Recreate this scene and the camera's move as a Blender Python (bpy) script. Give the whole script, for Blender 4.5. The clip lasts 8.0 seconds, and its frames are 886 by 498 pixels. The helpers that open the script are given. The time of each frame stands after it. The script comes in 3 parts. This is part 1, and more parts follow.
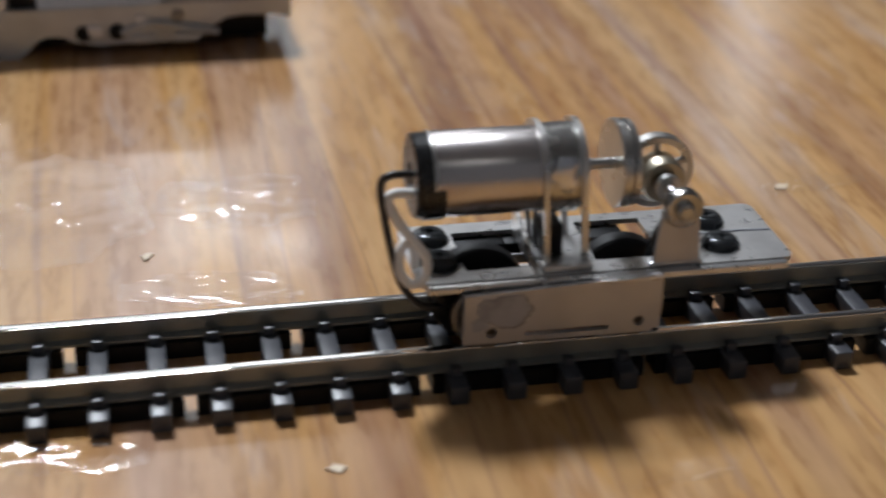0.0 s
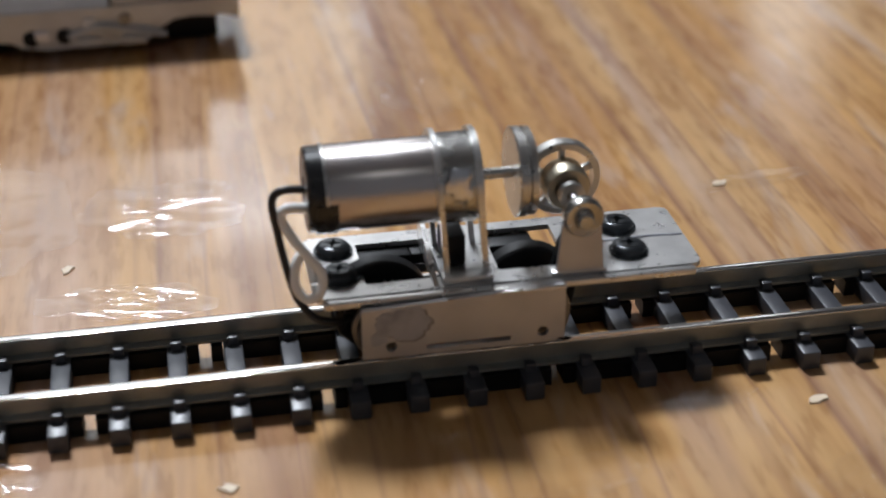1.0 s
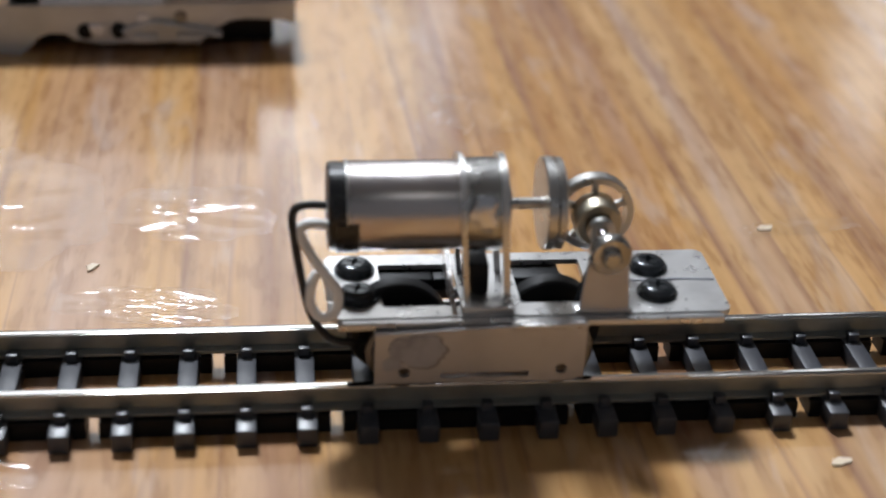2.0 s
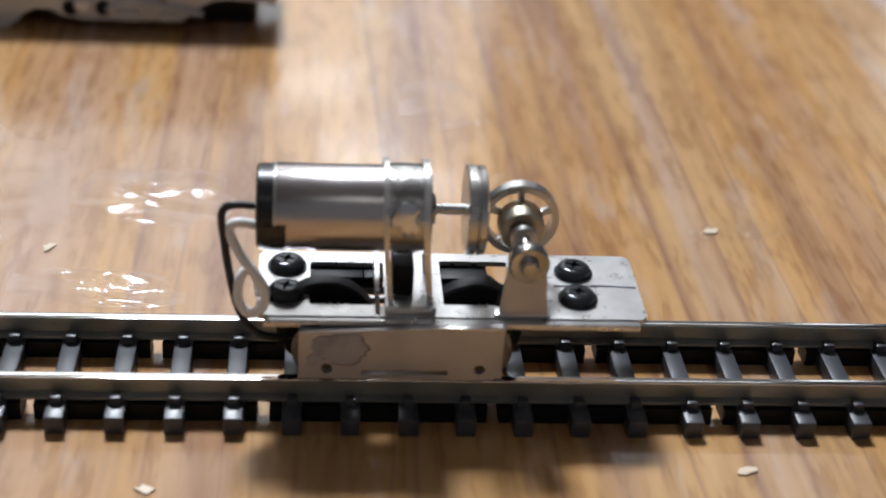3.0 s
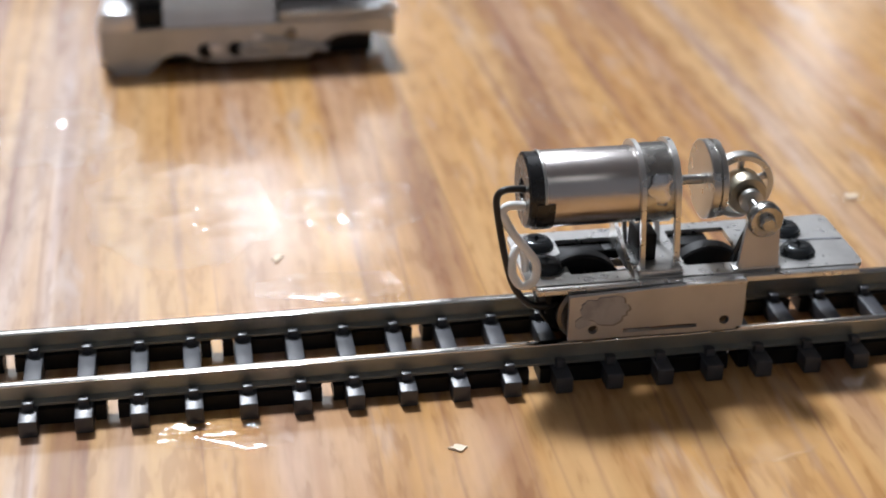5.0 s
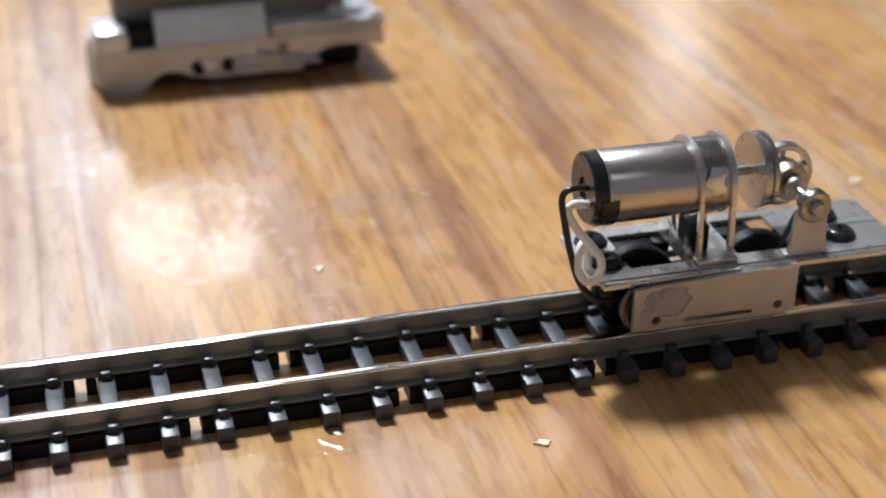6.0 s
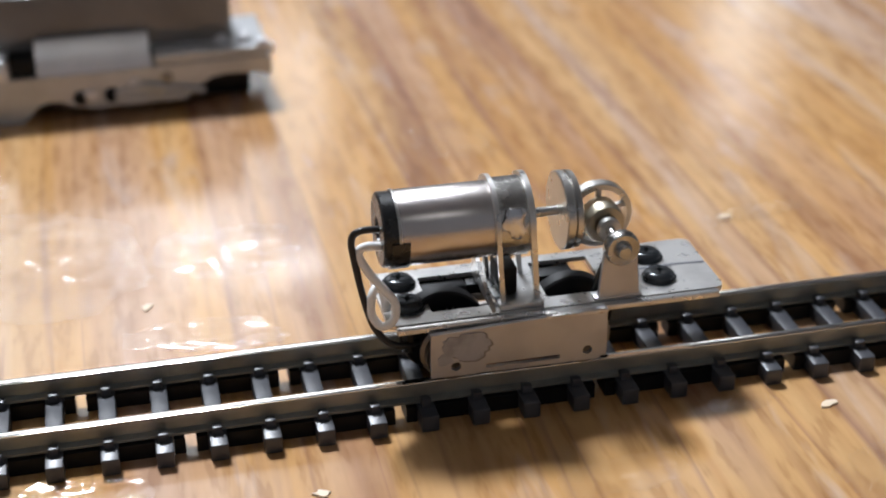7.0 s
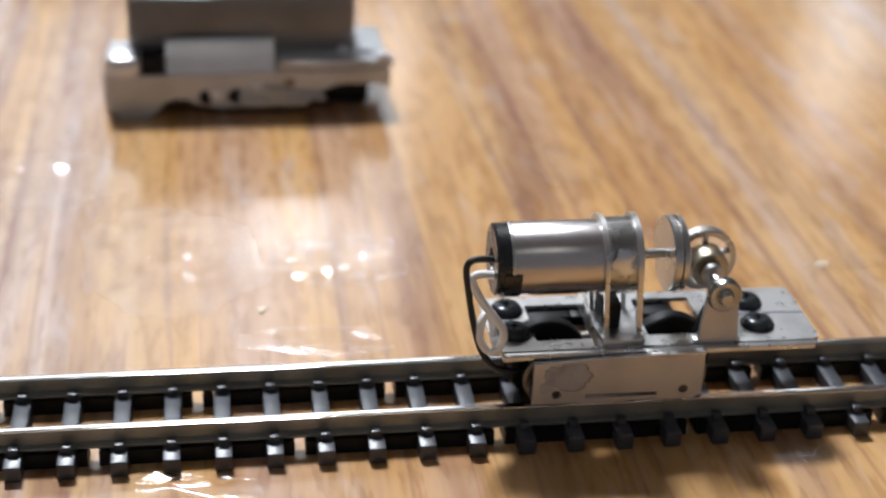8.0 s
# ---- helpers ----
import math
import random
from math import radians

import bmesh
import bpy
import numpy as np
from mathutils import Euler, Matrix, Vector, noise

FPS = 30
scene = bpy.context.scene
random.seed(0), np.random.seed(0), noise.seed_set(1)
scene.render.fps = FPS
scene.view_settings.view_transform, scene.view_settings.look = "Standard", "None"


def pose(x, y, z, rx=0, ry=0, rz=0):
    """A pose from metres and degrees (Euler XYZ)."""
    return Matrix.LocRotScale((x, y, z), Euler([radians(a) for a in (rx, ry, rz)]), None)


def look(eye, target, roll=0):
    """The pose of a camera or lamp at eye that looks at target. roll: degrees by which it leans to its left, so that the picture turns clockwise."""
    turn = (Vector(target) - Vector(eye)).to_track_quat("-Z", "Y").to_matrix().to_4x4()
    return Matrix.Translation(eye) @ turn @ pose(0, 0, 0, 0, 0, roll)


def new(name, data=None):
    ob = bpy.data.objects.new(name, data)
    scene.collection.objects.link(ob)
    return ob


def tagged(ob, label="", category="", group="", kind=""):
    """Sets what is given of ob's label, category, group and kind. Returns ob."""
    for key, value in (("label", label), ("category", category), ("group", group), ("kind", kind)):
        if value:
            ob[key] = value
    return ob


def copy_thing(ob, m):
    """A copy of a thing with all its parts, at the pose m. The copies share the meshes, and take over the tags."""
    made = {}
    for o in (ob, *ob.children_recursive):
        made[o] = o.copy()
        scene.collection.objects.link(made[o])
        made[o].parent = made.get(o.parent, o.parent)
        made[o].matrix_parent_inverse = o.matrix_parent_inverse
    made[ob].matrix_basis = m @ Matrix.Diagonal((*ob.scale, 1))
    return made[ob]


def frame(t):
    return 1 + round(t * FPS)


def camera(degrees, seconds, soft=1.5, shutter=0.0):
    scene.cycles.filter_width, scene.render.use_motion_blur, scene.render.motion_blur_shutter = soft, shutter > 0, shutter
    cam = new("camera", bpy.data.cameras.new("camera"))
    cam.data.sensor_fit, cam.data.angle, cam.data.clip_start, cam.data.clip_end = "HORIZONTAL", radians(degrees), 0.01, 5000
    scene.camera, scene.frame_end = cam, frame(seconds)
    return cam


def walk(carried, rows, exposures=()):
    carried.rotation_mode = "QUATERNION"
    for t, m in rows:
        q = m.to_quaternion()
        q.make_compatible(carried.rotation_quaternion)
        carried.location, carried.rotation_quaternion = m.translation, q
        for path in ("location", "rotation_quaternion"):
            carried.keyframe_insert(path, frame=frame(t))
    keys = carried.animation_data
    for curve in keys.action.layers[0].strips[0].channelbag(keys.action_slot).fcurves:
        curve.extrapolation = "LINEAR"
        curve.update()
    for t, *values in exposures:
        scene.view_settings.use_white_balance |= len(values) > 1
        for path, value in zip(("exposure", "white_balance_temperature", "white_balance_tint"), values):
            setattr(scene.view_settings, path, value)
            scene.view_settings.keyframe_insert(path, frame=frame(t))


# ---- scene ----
MM = 0.001
cam = camera(31.91, 8.0, soft=1.9, shutter=0.3)
cam.data.dof.use_dof = True
cam.data.dof.focus_distance = 0.150
cam.data.dof.aperture_fstop = 26.0
# seconds; eye in millimetres; yaw, pitch, roll in degrees
ROWS = [
    (0, -36.43, -119.80, 75.71, -12.39, -27.54, 1.58),
    (0.5, -17.47, -117.38, 77.20, -9.99, -28.99, -0.82),
    (1, -22.83, -119.38, 78.16, -10.27, -28.57, -0.51),
    (1.2, -21.19, -121.12, 79.62, -9.28, -28.46, 0.05),
    (2.3, -16.16, -115.44, 77.19, -7.42, -28.09, 2.99),
    (2.5, -13.72, -115.77, 79.54, -7.91, -28.99, 3.85),
    (3, -8.45, -119.13, 84.11, -5.57, -29.97, 3.78),
    (3.5, -0.24, -118.13, 81.08, -3.50, -29.33, 2.13),
    (4, -13.66, -120.16, 80.85, -6.35, -29.11, 2.88),
    (4.5, -49.15, -122.76, 78.49, -12.86, -27.84, 4.06),
    (4.7, -44.15, -129.11, 82.91, -10.35, -27.84, 1.45),
    (5.8, -56.70, -136.00, 86.20, -11.75, -28.10, -1.58),
    (6, -64.14, -132.17, 86.00, -15.41, -27.63, 0.34),
    (6.5, -68.06, -132.58, 78.43, -16.30, -25.43, 0.26),
    (7, -35.84, -133.62, 86.28, -12.30, -27.11, -0.88),
    (7.5, -44.30, -130.61, 81.24, -13.59, -26.56, 1.97),
    (8, -40.50, -137.47, 92.99, -9.17, -27.49, 2.23),
]
walk(cam, [(t, pose(x * MM, y * MM, z * MM, 90 + pitch, 0, yaw) @ pose(0, 0, 0, 0, 0, roll)) for t, x, y, z, yaw, pitch, roll in ROWS],
     [(0.0, -0.56), (0.5, -0.56), (1.2, -0.40), (2.5, -0.30), (3.5, -0.26), (4.5, -0.02), (6.0, 0.11), (8.0, -0.02)])

# ---- world and lamps ----
world = bpy.data.worlds.new("room_world")
world.use_nodes = True
world.node_tree.nodes["Background"].inputs["Color"].default_value = (0.8, 0.85, 1.0, 1)
world.node_tree.nodes["Background"].inputs["Strength"].default_value = 0.1
scene.world = world


def area(name, eye, target, w, h, watts, colour):
    d = bpy.data.lights.new(name, "AREA")
    d.shape, d.size, d.size_y, d.energy, d.color = "RECTANGLE", w, h, watts, colour
    ob = new(name, d)
    ob.matrix_world = look(eye, target)
    return ob


area("unseen_overhead_light", (-0.20, 1.00, 1.60), (0, 0, 0), 0.30, 0.30, 71, (0.86, 0.915, 1.0))
# unseen fill light, added to lift the sides that face the camera
area("unseen_overhead_light", (-0.25, -1.30, 1.60), (0, 0, 0), 0.58, 0.58, 0.75, (0.86, 0.94, 1.0))
# panes of the window: the broad curtained part and the brighter gaps in it
area("window_light", (-0.33, 1.89, 1.27), (-0.33, 0.0, 0.6), 0.92, 0.44, 1.05, (0.95, 0.97, 1.0))
area("window_light", (-0.33, 1.89, 0.86), (-0.33, 0.0, 0.4), 0.92, 0.38, 0.22, (0.97, 0.97, 1.0))
# next pane, upper right, is added to pale the near right of the table
area("window_light", (0.62, 1.89, 1.49), (0.62, 0.0, 0.8), 0.62, 0.20, 0.45, (0.95, 0.97, 1.0))
area("window_light", (0.06, 1.86, 0.925), (0.0, 0.0, 0.0), 0.11, 0.085, 0.21, (0.97, 0.98, 1.0))
area("window_light", (0.00, 1.86, 0.80), (0.0, 0.0, 0.0), 0.12, 0.05, 0.10, (0.97, 0.98, 1.0))
area("window_light", (0.165, 1.86, 0.96), (0.0, 0.0, 0.0), 0.07, 0.045, 0.10, (0.97, 0.98, 1.0))
area("window_light", (0.21, 1.86, 0.72), (0.0, 0.0, 0.0), 0.04, 0.20, 0.03, (0.95, 0.97, 1.0))
area("window_light", (0.87, 1.88, 0.74), (0.0, 0.0, 0.0), 0.10, 0.26, 0.10, (0.95, 0.97, 1.0))


# ---- materials ----
def mat(name, colour, rough=0.5, metal=0.0, dark=0.7, grain=600.0, wear=90.0, bump=0.05, vary=0.12, coat=0.0, spec=0.5):
    """A surface with fine grain and larger stains, in the thing's own metres."""
    m = bpy.data.materials.new(name)
    m.use_nodes = True
    n, l = m.node_tree.nodes, m.node_tree.links
    b = n["Principled BSDF"]
    co = n.new("ShaderNodeTexCoord")
    fine, big = n.new("ShaderNodeTexNoise"), n.new("ShaderNodeTexNoise")
    fine.inputs["Scale"].default_value, big.inputs["Scale"].default_value = grain, wear
    fine.inputs["Detail"].default_value = big.inputs["Detail"].default_value = 4
    mix = n.new("ShaderNodeMix")
    mix.data_type = "RGBA"
    mix.inputs["A"].default_value = (*[c * dark for c in colour], 1)
    mix.inputs["B"].default_value = (*colour, 1)
    ramp = n.new("ShaderNodeMapRange")
    ramp.inputs["From Min"].default_value, ramp.inputs["From Max"].default_value = 0.35, 0.6
    rr = n.new("ShaderNodeMapRange")
    rr.inputs["To Min"].default_value, rr.inputs["To Max"].default_value = max(0.03, rough - vary), min(1, rough + vary)
    bp = n.new("ShaderNodeBump")
    bp.inputs["Strength"].default_value, bp.inputs["Distance"].default_value = bump, 0.0003
    for t in (fine, big):
        l.new(co.outputs["Object"], t.inputs["Vector"])
    l.new(big.outputs["Fac"], ramp.inputs["Value"])
    l.new(ramp.outputs["Result"], mix.inputs["Factor"])
    l.new(mix.outputs["Result"], b.inputs["Base Color"])
    l.new(fine.outputs["Fac"], rr.inputs["Value"])
    l.new(rr.outputs["Result"], b.inputs["Roughness"])
    l.new(fine.outputs["Fac"], bp.inputs["Height"])
    l.new(bp.outputs["Normal"], b.inputs["Normal"])
    b.inputs["Metallic"].default_value = metal
    b.inputs["Coat Weight"].default_value = coat
    b.inputs["Specular IOR Level"].default_value = spec
    return m


def wood():
    m = bpy.data.materials.new("lacquered_wood")
    m.use_nodes = True
    n, l = m.node_tree.nodes, m.node_tree.links
    b = n["Principled BSDF"]
    co = n.new("ShaderNodeTexCoord")
    flat = co.outputs["Object"]

    def stretched(along):
        mp = n.new("ShaderNodeMapping")
        mp.inputs["Rotation"].default_value = (0, 0, radians(-5))
        mp.inputs["Scale"].default_value = (1, along, 1)
        l.new(flat, mp.inputs["Vector"])
        return mp.outputs["Vector"]

    def noise_of(scale, detail, source, distort=0.0):
        t = n.new("ShaderNodeTexNoise")
        t.inputs["Scale"].default_value, t.inputs["Detail"].default_value = scale, detail
        t.inputs["Distortion"].default_value = distort
        l.new(source, t.inputs["Vector"])
        return t.outputs["Fac"]

    def ramp_of(source, *stops):
        r = n.new("ShaderNodeValToRGB")
        while len(r.color_ramp.elements) < len(stops):
            r.color_ramp.elements.new(0.5)
        for e, (p, c) in zip(r.color_ramp.elements, stops):
            e.position, e.color = p, (*(c if isinstance(c, tuple) else (c, c, c)), 1)
        l.new(source, r.inputs["Fac"])
        return r.outputs["Color"]

    def mixed(kind, fac, a, c):
        x = n.new("ShaderNodeMix")
        x.data_type, x.blend_type = "RGBA", kind
        if isinstance(fac, float):
            x.inputs["Factor"].default_value = fac
        else:
            l.new(fac, x.inputs["Factor"])
        l.new(a, x.inputs["A"])
        if isinstance(c, tuple):
            x.inputs["B"].default_value = (*c, 1)
        else:
            l.new(c, x.inputs["B"])
        return x.outputs["Result"]

    long, mid, short = stretched(0.028), stretched(0.06), stretched(0.2)
    # ochre and paler pinkish heartwood in long tongues
    base = ramp_of(noise_of(52, 3, long, 0.25), (0.30, (0.48, 0.295, 0.19)), (0.40, (0.52, 0.28, 0.098)), (0.50, (0.53, 0.315, 0.14)),
                   (0.57, (0.49, 0.345, 0.265)), (0.68, (0.53, 0.30, 0.118)))
    # dark red-brown veins, thick and thin, that fade in and out
    vein = ramp_of(noise_of(56, 2.5, long, 0.2), (0.45, 0.0), (0.482, 0.8), (0.492, 1.0), (0.506, 0.0))
    hair = ramp_of(noise_of(150, 3, long, 0.2), (0.46, 0.0), (0.49, 1.0), (0.515, 0.0))
    broken = ramp_of(noise_of(90, 4, short), (0.36, 0.30), (0.60, 0.78))
    col = mixed("MIX", mixed("MULTIPLY", 1.0, vein, broken), base, (0.235, 0.115, 0.085))
    twin = ramp_of(noise_of(83, 2.5, long, 0.3), (0.536, 0.0), (0.545, 0.8), (0.565, 0.0))
    col = mixed("MIX", mixed("MULTIPLY", 1.0, twin, broken), col, (0.25, 0.12, 0.08))
    col = mixed("MIX", mixed("MULTIPLY", 1.0, hair, ramp_of(noise_of(70, 3, mid), (0.42, 0.0), (0.62, 0.6))), col, (0.26, 0.13, 0.075))
    # flecks of the grain
    col = mixed("MULTIPLY", 0.5, col, ramp_of(noise_of(460, 3, mid), (0.33, (0.80, 0.70, 0.65)), (0.46, (0.98, 0.97, 0.96)), (0.64, (1.13, 1.17, 1.26))))
    col = mixed("MULTIPLY", 0.6, col, ramp_of(noise_of(800, 2, short), (0.36, (0.74, 0.66, 0.62)), (0.47, 1.0), (0.66, (1.12, 1.12, 1.14))))
    col = mixed("MULTIPLY", 0.45, col, ramp_of(noise_of(60, 5, flat, 0.6), (0.34, (0.82, 0.74, 0.70)), (0.5, 1.0), (0.66, (1.06, 1.07, 1.1))))
    # pale smears in the lacquer
    smear = ramp_of(noise_of(210, 4, short, 0.4), (0.58, 0.0), (0.74, 0.34))
    col = mixed("MIX", smear, col, (0.60, 0.54, 0.53))
    l.new(col, b.inputs["Base Color"])
    b.inputs["Roughness"].default_value = 0.22
    b.inputs["Specular IOR Level"].default_value = 0.36
    b.inputs["Coat Weight"].default_value = 0.4
    gloss = n.new("ShaderNodeMapRange")
    gloss.inputs["From Min"].default_value, gloss.inputs["From Max"].default_value = 0.35, 0.65
    gloss.inputs["To Min"].default_value, gloss.inputs["To Max"].default_value = 0.05, 0.11
    l.new(noise_of(90, 4, flat), gloss.inputs["Value"])
    l.new(gloss.outputs["Result"], b.inputs["Coat Roughness"])
    bp, wav = n.new("ShaderNodeBump"), n.new("ShaderNodeBump")
    bp.inputs["Strength"].default_value, bp.inputs["Distance"].default_value = 0.10, 0.0002
    wav.inputs["Strength"].default_value, wav.inputs["Distance"].default_value = 0.25, 0.0005
    l.new(noise_of(700, 3, mid), bp.inputs["Height"])
    l.new(noise_of(110, 2, mid), wav.inputs["Height"])
    l.new(wav.outputs["Normal"], bp.inputs["Normal"])
    l.new(bp.outputs["Normal"], b.inputs["Normal"])
    l.new(wav.outputs["Normal"], b.inputs["Coat Normal"])
    return m


def film():
    m = bpy.data.materials.new("clear_film")
    m.use_nodes = True
    n, l = m.node_tree.nodes, m.node_tree.links
    out = n["Material Output"]
    n.remove(n["Principled BSDF"])
    tr, gl, mx, co, no = (n.new("ShaderNode" + k) for k in ("BsdfTransparent", "BsdfGlossy", "MixShader", "TexCoord", "TexNoise"))
    tr.inputs["Color"].default_value = (1, 1, 1, 1)
    gl.inputs["Roughness"].default_value = 0.08
    no.inputs["Scale"].default_value = 160
    mr = n.new("ShaderNodeMapRange")
    mr.inputs["To Min"].default_value, mr.inputs["To Max"].default_value = 0.02, 0.085
    l.new(co.outputs["Object"], no.inputs["Vector"])
    l.new(no.outputs["Fac"], mr.inputs["Value"])
    l.new(mr.outputs["Result"], mx.inputs["Fac"])
    body, milk = n.new("ShaderNodeMixShader"), n.new("ShaderNodeBsdfDiffuse")
    milk.inputs["Color"].default_value = (0.85, 0.84, 0.83, 1)
    body.inputs["Fac"].default_value = 0.004
    l.new(tr.outputs["BSDF"], body.inputs[1])
    l.new(milk.outputs["BSDF"], body.inputs[2])
    l.new(body.outputs["Shader"], mx.inputs[1])
    l.new(gl.outputs["BSDF"], mx.inputs[2])
    l.new(mx.outputs["Shader"], out.inputs["Surface"])
    return m


WOOD = wood()
FILM = film()
NICKEL = mat("nickel_rail", (0.30, 0.31, 0.29), 0.42, 0.55, dark=0.72, wear=220)
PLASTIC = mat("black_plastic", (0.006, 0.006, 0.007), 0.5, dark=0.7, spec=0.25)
POLISHED = mat("polished_rail_head", (0.94, 0.935, 0.91), 0.08, 1.0, dark=0.93, wear=150, vary=0.04)
CAPBLACK = mat("glossy_black_plastic", (0.012, 0.012, 0.013), 0.28, dark=0.8)
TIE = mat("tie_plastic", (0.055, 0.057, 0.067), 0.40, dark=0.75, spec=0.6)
SHEET = mat("tinned_sheet", (0.68, 0.67, 0.66), 0.30, 0.85, dark=0.82, wear=260)
PAINTED = mat("grey_painted_sheet", (0.52, 0.51, 0.52), 0.40, 0.55, dark=0.85, wear=200)
SOLDER = mat("solder", (0.42, 0.43, 0.48), 0.5, 0.45, dark=0.7, grain=900, wear=500, bump=0.3)
TINBEAD = mat("bright_solder", (0.72, 0.73, 0.76), 0.22, 1.0, dark=0.8, grain=900, wear=500, bump=0.2)
STAIN = mat("burnt_flux", (0.28, 0.26, 0.25), 0.5, dark=0.6)
BAND = mat("tinned_band", (0.50, 0.49, 0.47), 0.25, 1.0, dark=0.6, grain=500, wear=420, bump=0.6)
CAN = mat("steel_can", (0.55, 0.51, 0.495), 0.25, 1.0, dark=0.93, wear=120, vary=0.05)
STEEL = mat("turned_steel", (0.56, 0.55, 0.53), 0.3, 1.0, dark=0.88, wear=300)
BRASS = mat("brass", (0.50, 0.45, 0.35), 0.38, 1.0, dark=0.7, wear=300)
BLACKSTEEL = mat("black_screw", (0.05, 0.055, 0.06), 0.22, 0.6, dark=0.8)
DARKSTEEL = mat("dark_steel", (0.22, 0.21, 0.20), 0.32, 0.9, dark=0.7)
BLACKWIRE = mat("black_insulation", (0.015, 0.014, 0.014), 0.35)
WHITEWIRE = mat("white_insulation", (0.93, 0.92, 0.90), 0.35, dark=0.95)
DIECAST = mat("grey_die_cast", (0.56, 0.57, 0.58), 0.36, 0.3, dark=0.8, wear=150)
SILVER = mat("silver_panel", (0.80, 0.80, 0.82), 0.3, 0.5, dark=0.9, wear=120, vary=0.02, bump=0.0)
SMOKED = mat("dark_glazing", (0.22, 0.205, 0.195), 0.2, dark=0.8)
PLASTER = mat("wall_paint", (0.36, 0.36, 0.37), 0.85, dark=0.92, grain=200, wear=3)
BOARDS = mat("floor_covering", (0.30, 0.22, 0.15), 0.6, dark=0.8, grain=120, wear=6)
CHIP = mat("pale_chip", (0.85, 0.70, 0.52), 0.35, dark=0.85)
PANEL = bpy.data.materials.new("lamp_panel")
PANEL.use_nodes = True
PANEL.node_tree.nodes["Principled BSDF"].inputs["Emission Color"].default_value = (1, 0.94, 0.86, 1)
PANEL.node_tree.nodes["Principled BSDF"].inputs["Emission Strength"].default_value = 1.0
DAY = bpy.data.materials.new("daylight")
DAY.use_nodes = True
DAY.node_tree.nodes["Principled BSDF"].inputs["Emission Color"].default_value = (0.9, 0.95, 1, 1)
DAY.node_tree.nodes["Principled BSDF"].inputs["Emission Strength"].default_value = 1.5

GROUND = 0.5  # height of the tabletop


# ---- building helpers (all sizes in millimetres) ----
def part(name, bm, material, parent=None, label="", smooth=True):
    me = bpy.data.meshes.new(name)
    bmesh.ops.recalc_face_normals(bm, faces=bm.faces)
    bm.transform(Matrix.Scale(MM, 4))
    bm.to_mesh(me)
    bm.free()
    me.materials.append(material)
    if smooth:
        me.polygons.foreach_set("use_smooth", [True] * len(me.polygons))
        me.set_sharp_from_angle(angle=radians(35))
    ob = new(name, me)
    if parent:
        ob.parent = parent
    if label:
        tagged(ob, label)
    return ob


def thing(name, x, y, z, label, category, group="", kind="", turn=0):
    ob = new(name)
    ob.empty_display_size = 0.005
    ob.matrix_world = pose(x * MM, y * MM, z * MM, 0, 0, turn)
    return tagged(ob, label, category, group, kind)


def box(bm, x0, x1, y0, y1, z0, z1, bevel=0.0):
    made = bmesh.ops.create_cube(bm, size=1)["verts"]
    bmesh.ops.transform(bm, matrix=Matrix.Translation(((x0 + x1) / 2, (y0 + y1) / 2, (z0 + z1) / 2)) @ Matrix.Diagonal((x1 - x0, y1 - y0, z1 - z0, 1)), verts=made)
    if bevel:
        edges = list({e for v in made for e in v.link_edges})
        bmesh.ops.bevel(bm, geom=edges, offset=bevel, segments=2, profile=0.5, affect="EDGES")
    return bm


def lathe(bm, base, axis, profile, n=40):
    """Turns (along, radius) pairs round an axis through base; ends with radius 0 close."""
    q = Vector((0, 0, 1)).rotation_difference(Vector(axis).normalized())
    base, rings = Vector(base), []
    for a, r in profile:
        if r <= 1e-6:
            rings.append([bm.verts.new(base + q @ Vector((0, 0, a)))])
        else:
            rings.append([bm.verts.new(base + q @ Vector((r * math.cos(k * math.tau / n), r * math.sin(k * math.tau / n), a))) for k in range(n)])
    for a, b in zip(rings, rings[1:]):
        for k in range(n):
            j = (k + 1) % n
            if len(a) == 1 and len(b) > 1:
                bm.faces.new((a[0], b[k], b[j]))
            elif len(b) == 1 and len(a) > 1:
                bm.faces.new((a[k], a[j], b[0]))
            elif len(a) > 1:
                bm.faces.new((a[k], a[j], b[j], b[k]))
    return bm


def tube(bm, points, r, n=12):
    """A wire of radius r along a smooth curve through the points."""
    p = [Vector(v) for v in points]
    fine = []
    for i in range(len(p) - 1):
        a, b, c, d = p[max(i - 1, 0)], p[i], p[i + 1], p[min(i + 2, len(p) - 1)]
        for k in range(8):
            t = k / 8
            fine.append(0.5 * ((2 * b) + (c - a) * t + (2 * a - 5 * b + 4 * c - d) * t * t + (3 * b - a - 3 * c + d) * t ** 3))
    fine.append(p[-1])
    up, rings = Vector((0.31, 0.77, 0.55)), []
    for i, v in enumerate(fine):
        way = (fine[min(i + 1, len(fine) - 1)] - fine[max(i - 1, 0)]).normalized()
        side = way.cross(up).normalized()
        up = side.cross(way)
        rings.append([bm.verts.new(v + r * (math.cos(k * math.tau / n) * side + math.sin(k * math.tau / n) * up)) for k in range(n)])
    for a, b in zip(rings, rings[1:]):
        for k in range(n):
            bm.faces.new((a[k], a[(k + 1) % n], b[(k + 1) % n], b[k]))
    bm.faces.new(rings[0]), bm.faces.new(rings[-1])
    return bm


def circle(cx, cy, r, n=28):
    return [(cx + r * math.cos(k * math.tau / n), cy + r * math.sin(k * math.tau / n)) for k in range(n)]


